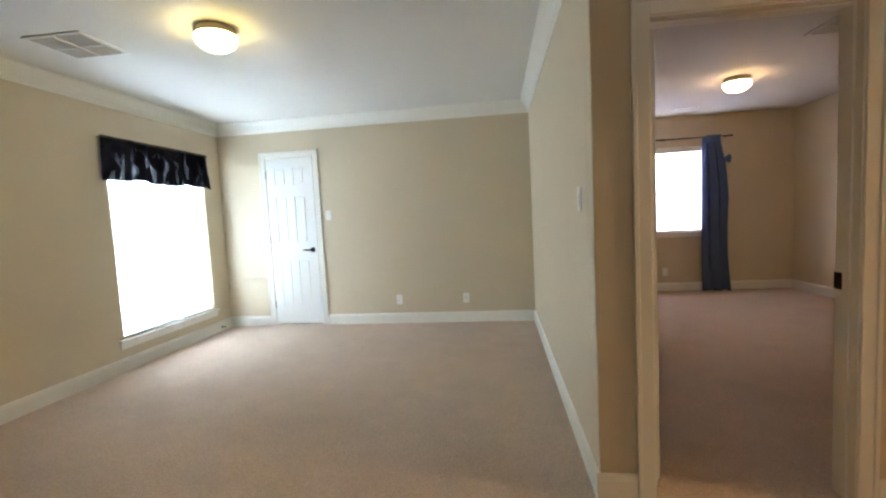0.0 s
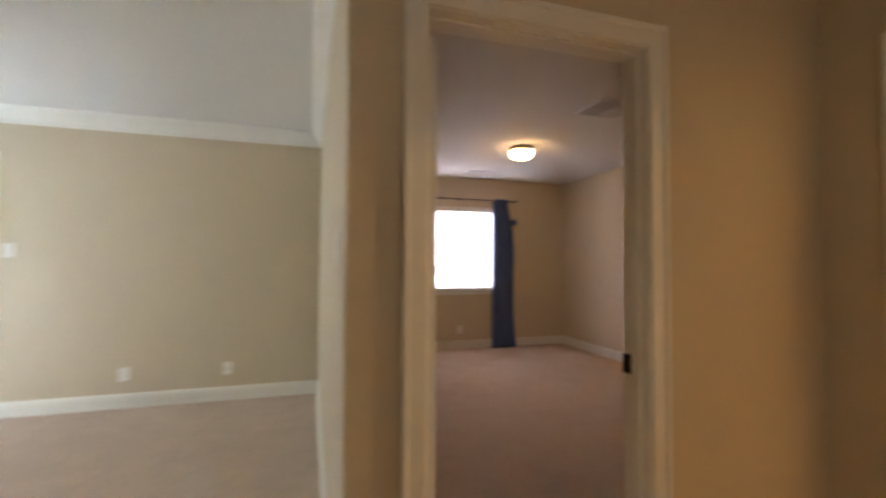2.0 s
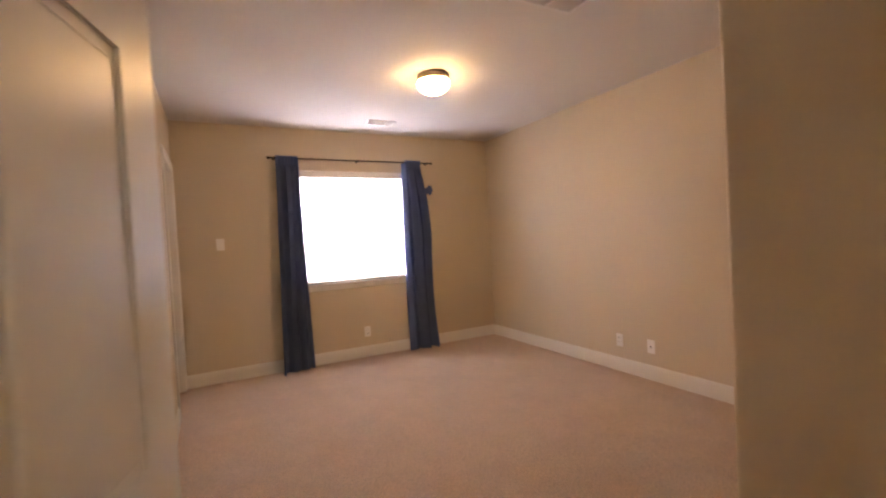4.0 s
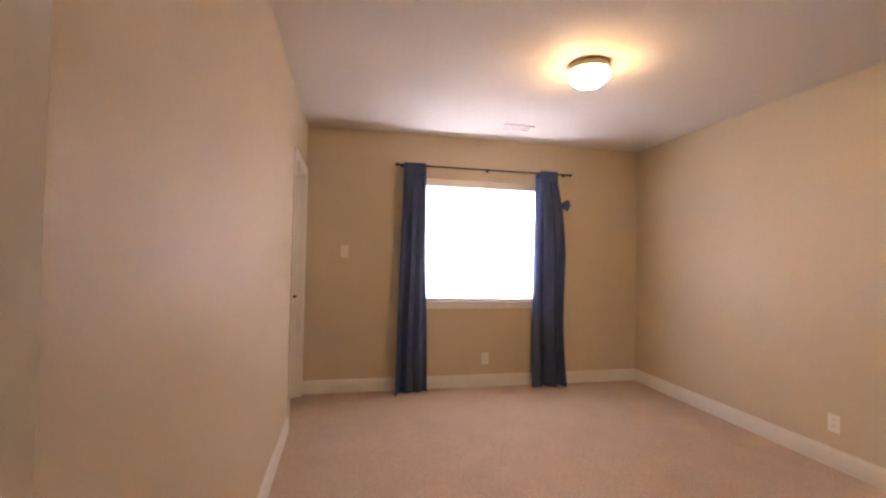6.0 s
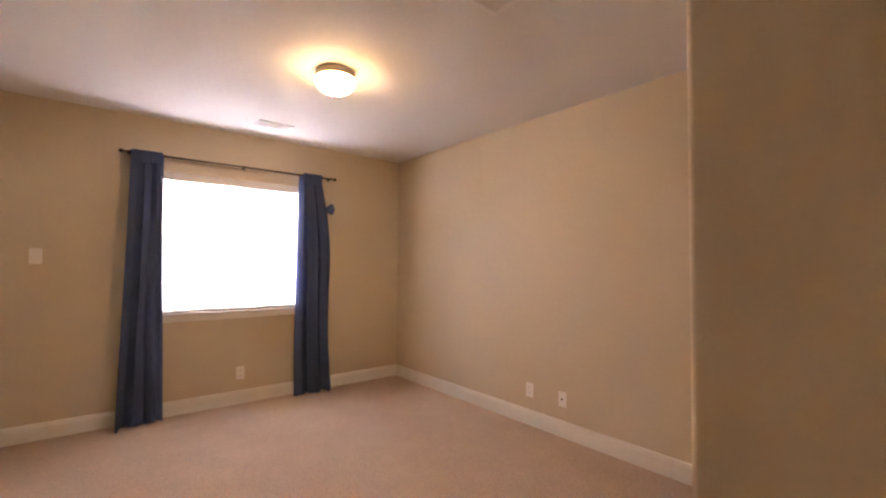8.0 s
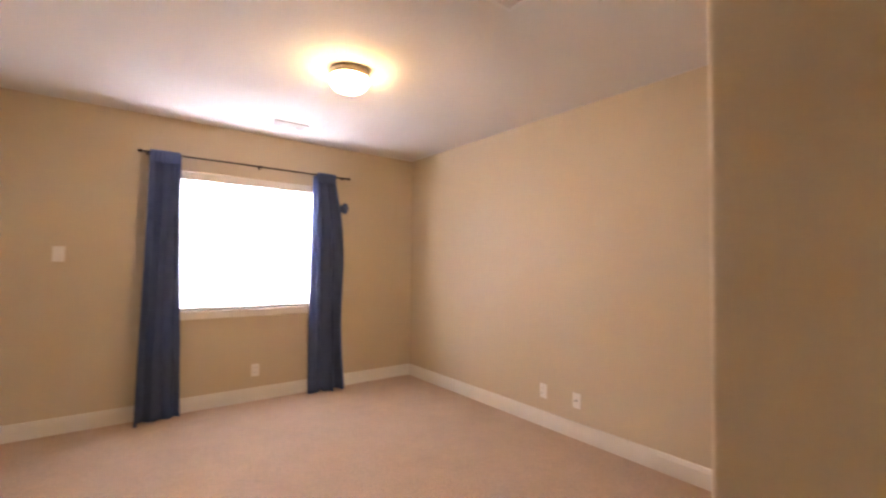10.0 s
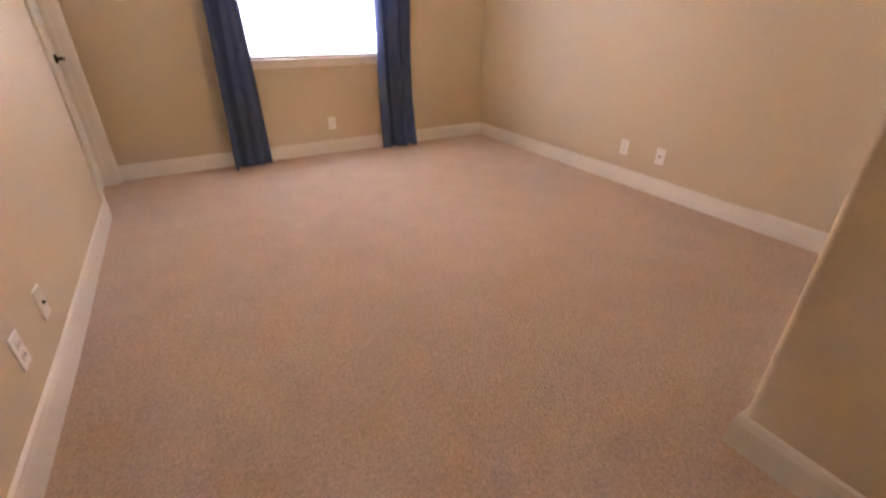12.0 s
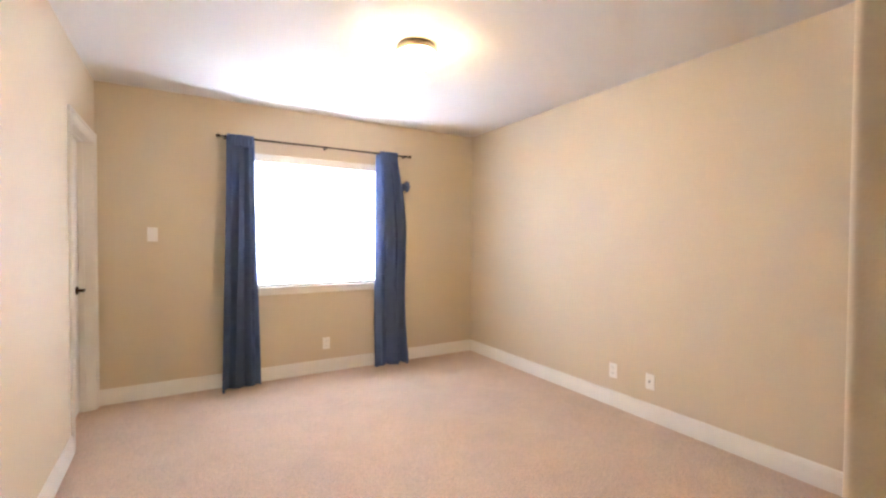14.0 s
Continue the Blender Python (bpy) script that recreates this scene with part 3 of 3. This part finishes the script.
ceiling_light(-1.53, 3.41, "lit flush ceiling light with a frosted bowl", GLOW_DAY)
ceiling_light(2.70, 5.66, "lit flush bedroom ceiling light with a frosted bowl", GLOW_WARM)
ceiling_light(3.9, 1.9, "lit bathroom ceiling light with a frosted bowl", GLOW, 140, (1.0, 0.60, 0.26))
# Fill light added out of view to brighten the hall wall and door trim.
ceiling_light(0.9, -0.3, "added fill light on the landing, an unseen frosted-bowl ceiling fixture", GLOW, 10, (1.0, 0.84, 0.70))


# ---- vents ----
def vent(x0, x1, y0, y1, slats, along, label, bars=0):
    ob = thing("ceiling_vent", (x0 + x1) / 2, (y0 + y1) / 2, H, label, "vent")
    w, d = (x1 - x0) / 2, (y1 - y0) / 2
    f = 0.026
    boxes_part("frame", [(-w, w, -d, -d + f, -0.012, 0), (-w, w, d - f, d, -0.012, 0), (-w, -w + f, -d + f, d - f, -0.012, 0), (w - f, w, -d + f, d - f, -0.012, 0)], VENTM, ob, 0.003)
    boxes_part("backing", [(-w + f, w - f, -d + f, d - f, -0.004, -0.001)], DUCT, ob)
    for i in range(slats):
        bm = bmesh.new()
        u = (i + 0.5) / slats * 2 - 1
        if along == "x":
            p = u * (d - f)
            vs = box(bm, -w + f, w - f, -0.008, 0.008, -0.001, 0.001)
            bmesh.ops.transform(bm, matrix=pose(0, p, -0.009, -40), verts=bm.verts)
        else:
            p = u * (w - f)
            vs = box(bm, -0.008, 0.008, -d + f, d - f, -0.001, 0.001)
            bmesh.ops.transform(bm, matrix=pose(p, 0, -0.009, 0, 35 if u < 0 else -35, 0), verts=bm.verts)
        part("slat", bm, VENTM, ob)
    for i in range(bars):
        u = (i + 1) / (bars + 1) * 2 - 1
        boxes_part("bar", [(u * w - 0.006, u * w + 0.006, -d + f, d - f, -0.018, -0.002)], VENTM, ob)
    if d > 0.15:
        boxes_part("rail", [(-w + f, w - f, -0.006, 0.006, -0.019, -0.002)], VENTM, ob)
    return ob


vent(-2.74, -2.32, 3.23, 3.61, 16, "x", "square white ceiling return vent with louvres", 1)
vent(2.60, 2.90, 6.92, 7.08, 8, "x", "small white ceiling supply vent", 2)
vent(2.62, 3.02, 4.19, 4.56, 16, "x", "square white bedroom ceiling vent with louvres", 1)


# ---- outlets and switches ----
def wall_plate(kind, x, y, z, rz, label):
    """A plate in x and z, facing -y, turned by rz."""
    ob = new("light_switch" if kind == "switch" else "wall_outlet")
    ob.matrix_world = pose(x, y, z, 0, 0, rz)
    tagged(ob, label, "switch" if kind == "switch" else "outlet", "wall plates")
    w = 0.036
    boxes_part("plate", [(-w, w, -0.006, 0, -0.058, 0.058)], PLATE, ob, 0.002)
    if kind == "switch":
        boxes_part("rocker", [(-0.016, 0.016, -0.010, -0.006, -0.033, 0.033)], PLATE, ob, 0.0015)
    elif kind == "jack":
        bm = bmesh.new()
        tube(bm, (0, -0.006, 0), (0, -0.014, 0), 0.006, n=12)
        part("jack", bm, BRONZE, ob, "small cable jack")
    else:
        for cz in (-0.02, 0.02):
            r = boxes_part("socket", [(-0.017, 0.017, -0.009, -0.006, cz - 0.014, cz + 0.014)], PLATE, ob, 0.0015)
            boxes_part("slots", [(-0.008, -0.005, -0.0096, -0.009, cz - 0.004, cz + 0.006), (0.005, 0.008, -0.0096, -0.009, cz - 0.004, cz + 0.006)], SLOT, r)
    return ob


wall_plate("outlet", -1.02, AY1, 0.29, 0, "white wall outlet above the baseboard")
wall_plate("jack", -0.205, AY1, 0.29, 0, "white cable jack plate above the baseboard")
wall_plate("switch", -1.85, AY1, 1.355, 0, "white rocker switch beside the closet door")
wall_plate("switch", AX1, 2.91, 1.32, -90, "white rocker switch on the partition end")
wall_plate("outlet", 2.635, BY1, 0.285, 0, "white wall outlet below the window")
wall_plate("switch", 1.205, BY1, 1.35, 0, "white rocker switch beside the closet")
wall_plate("outlet", BX1, 5.46, 0.285, -90, "white wall outlet above the baseboard")
wall_plate("jack", BX1, 5.14, 0.285, -90, "white cable jack plate above the baseboard")
wall_plate("jack", BXN, 4.985, 0.29, 90, "white cable jack plate above the baseboard")
wall_plate("outlet", BXN, 4.70, 0.29, 90, "white wall outlet above the baseboard")


# ---- bathroom ----
van = thing("bathroom_vanity", 2.83, 2.50, 0, "dark cherry bathroom vanity cabinet", "vanity")
boxes_part("body", [(0, 2.1, 0.03, 0.52, 0.09, 0.815), (0.02, 2.08, 0.09, 0.52, 0, 0.09)], DARKWOOD, van, 0.003)
for i in range(4):
    d = boxes_part("door", [(0.03 + i * 0.52, 0.51 + i * 0.52, 0.010, 0.029, 0.14, 0.78)], DARKWOOD, van, 0.004)
    boxes_part("panel", [(0.10 + i * 0.52, 0.44 + i * 0.52, 0.004, 0.0095, 0.21, 0.71)], DARKWOOD, d, 0.002)
top = structure("countertop", [(2.815, 4.98, 2.47, 3.028, 0.817, 0.85), (2.815, 4.98, 3.008, 3.028, 0.851, 0.95)], COUNTER, "cream bathroom countertop with backsplash", 0.004, "countertop")
cab = thing("wall_cabinet", 3.93, 2.89, 1.20, "glossy cherry wood wall cabinet with raised panel door", "cabinet")
boxes_part("body", [(0, 0.61, 0.02, 0.138, 0, 0.79)], CHERRY, cab, 0.003)
d = boxes_part("door", [(0.01, 0.09, 0, 0.019, 0.01, 0.78), (0.52, 0.60, 0, 0.019, 0.01, 0.78), (0.09, 0.52, 0, 0.019, 0.01, 0.10), (0.09, 0.52, 0, 0.019, 0.69, 0.78)], CHERRY, cab, 0.003)
boxes_part("panel", [(0.092, 0.518, 0.006, 0.0185, 0.102, 0.688)], CHERRY, d, 0.006)
boxes_part("knob", [(0.045, 0.065, -0.02, -0.001, 0.10, 0.12)], BRONZE, d, 0.003)

# ---- door stop ----
stop = thing("door_stop", AX0 + 0.016, 5.62, 0.05, "small dark spring door stop on the baseboard", "door stop")
bm = bmesh.new()
tube(bm, (0, 0, 0), (0.006, 0, 0), 0.012, n=12)
for i in range(10):
    tube(bm, (0.006 + i * 0.006, 0, 0), (0.010 + i * 0.006, 0, 0), 0.006, n=10)
    tube(bm, (0.010 + i * 0.006, 0, 0), (0.012 + i * 0.006, 0, 0), 0.004, n=10)
part("spring", bm, BRONZE, stop)
bm = bmesh.new()
tube(bm, (0.066, 0, 0), (0.082, 0, 0), 0.008, n=12)
part("tip", bm, PLATE, stop, "white rubber tip")
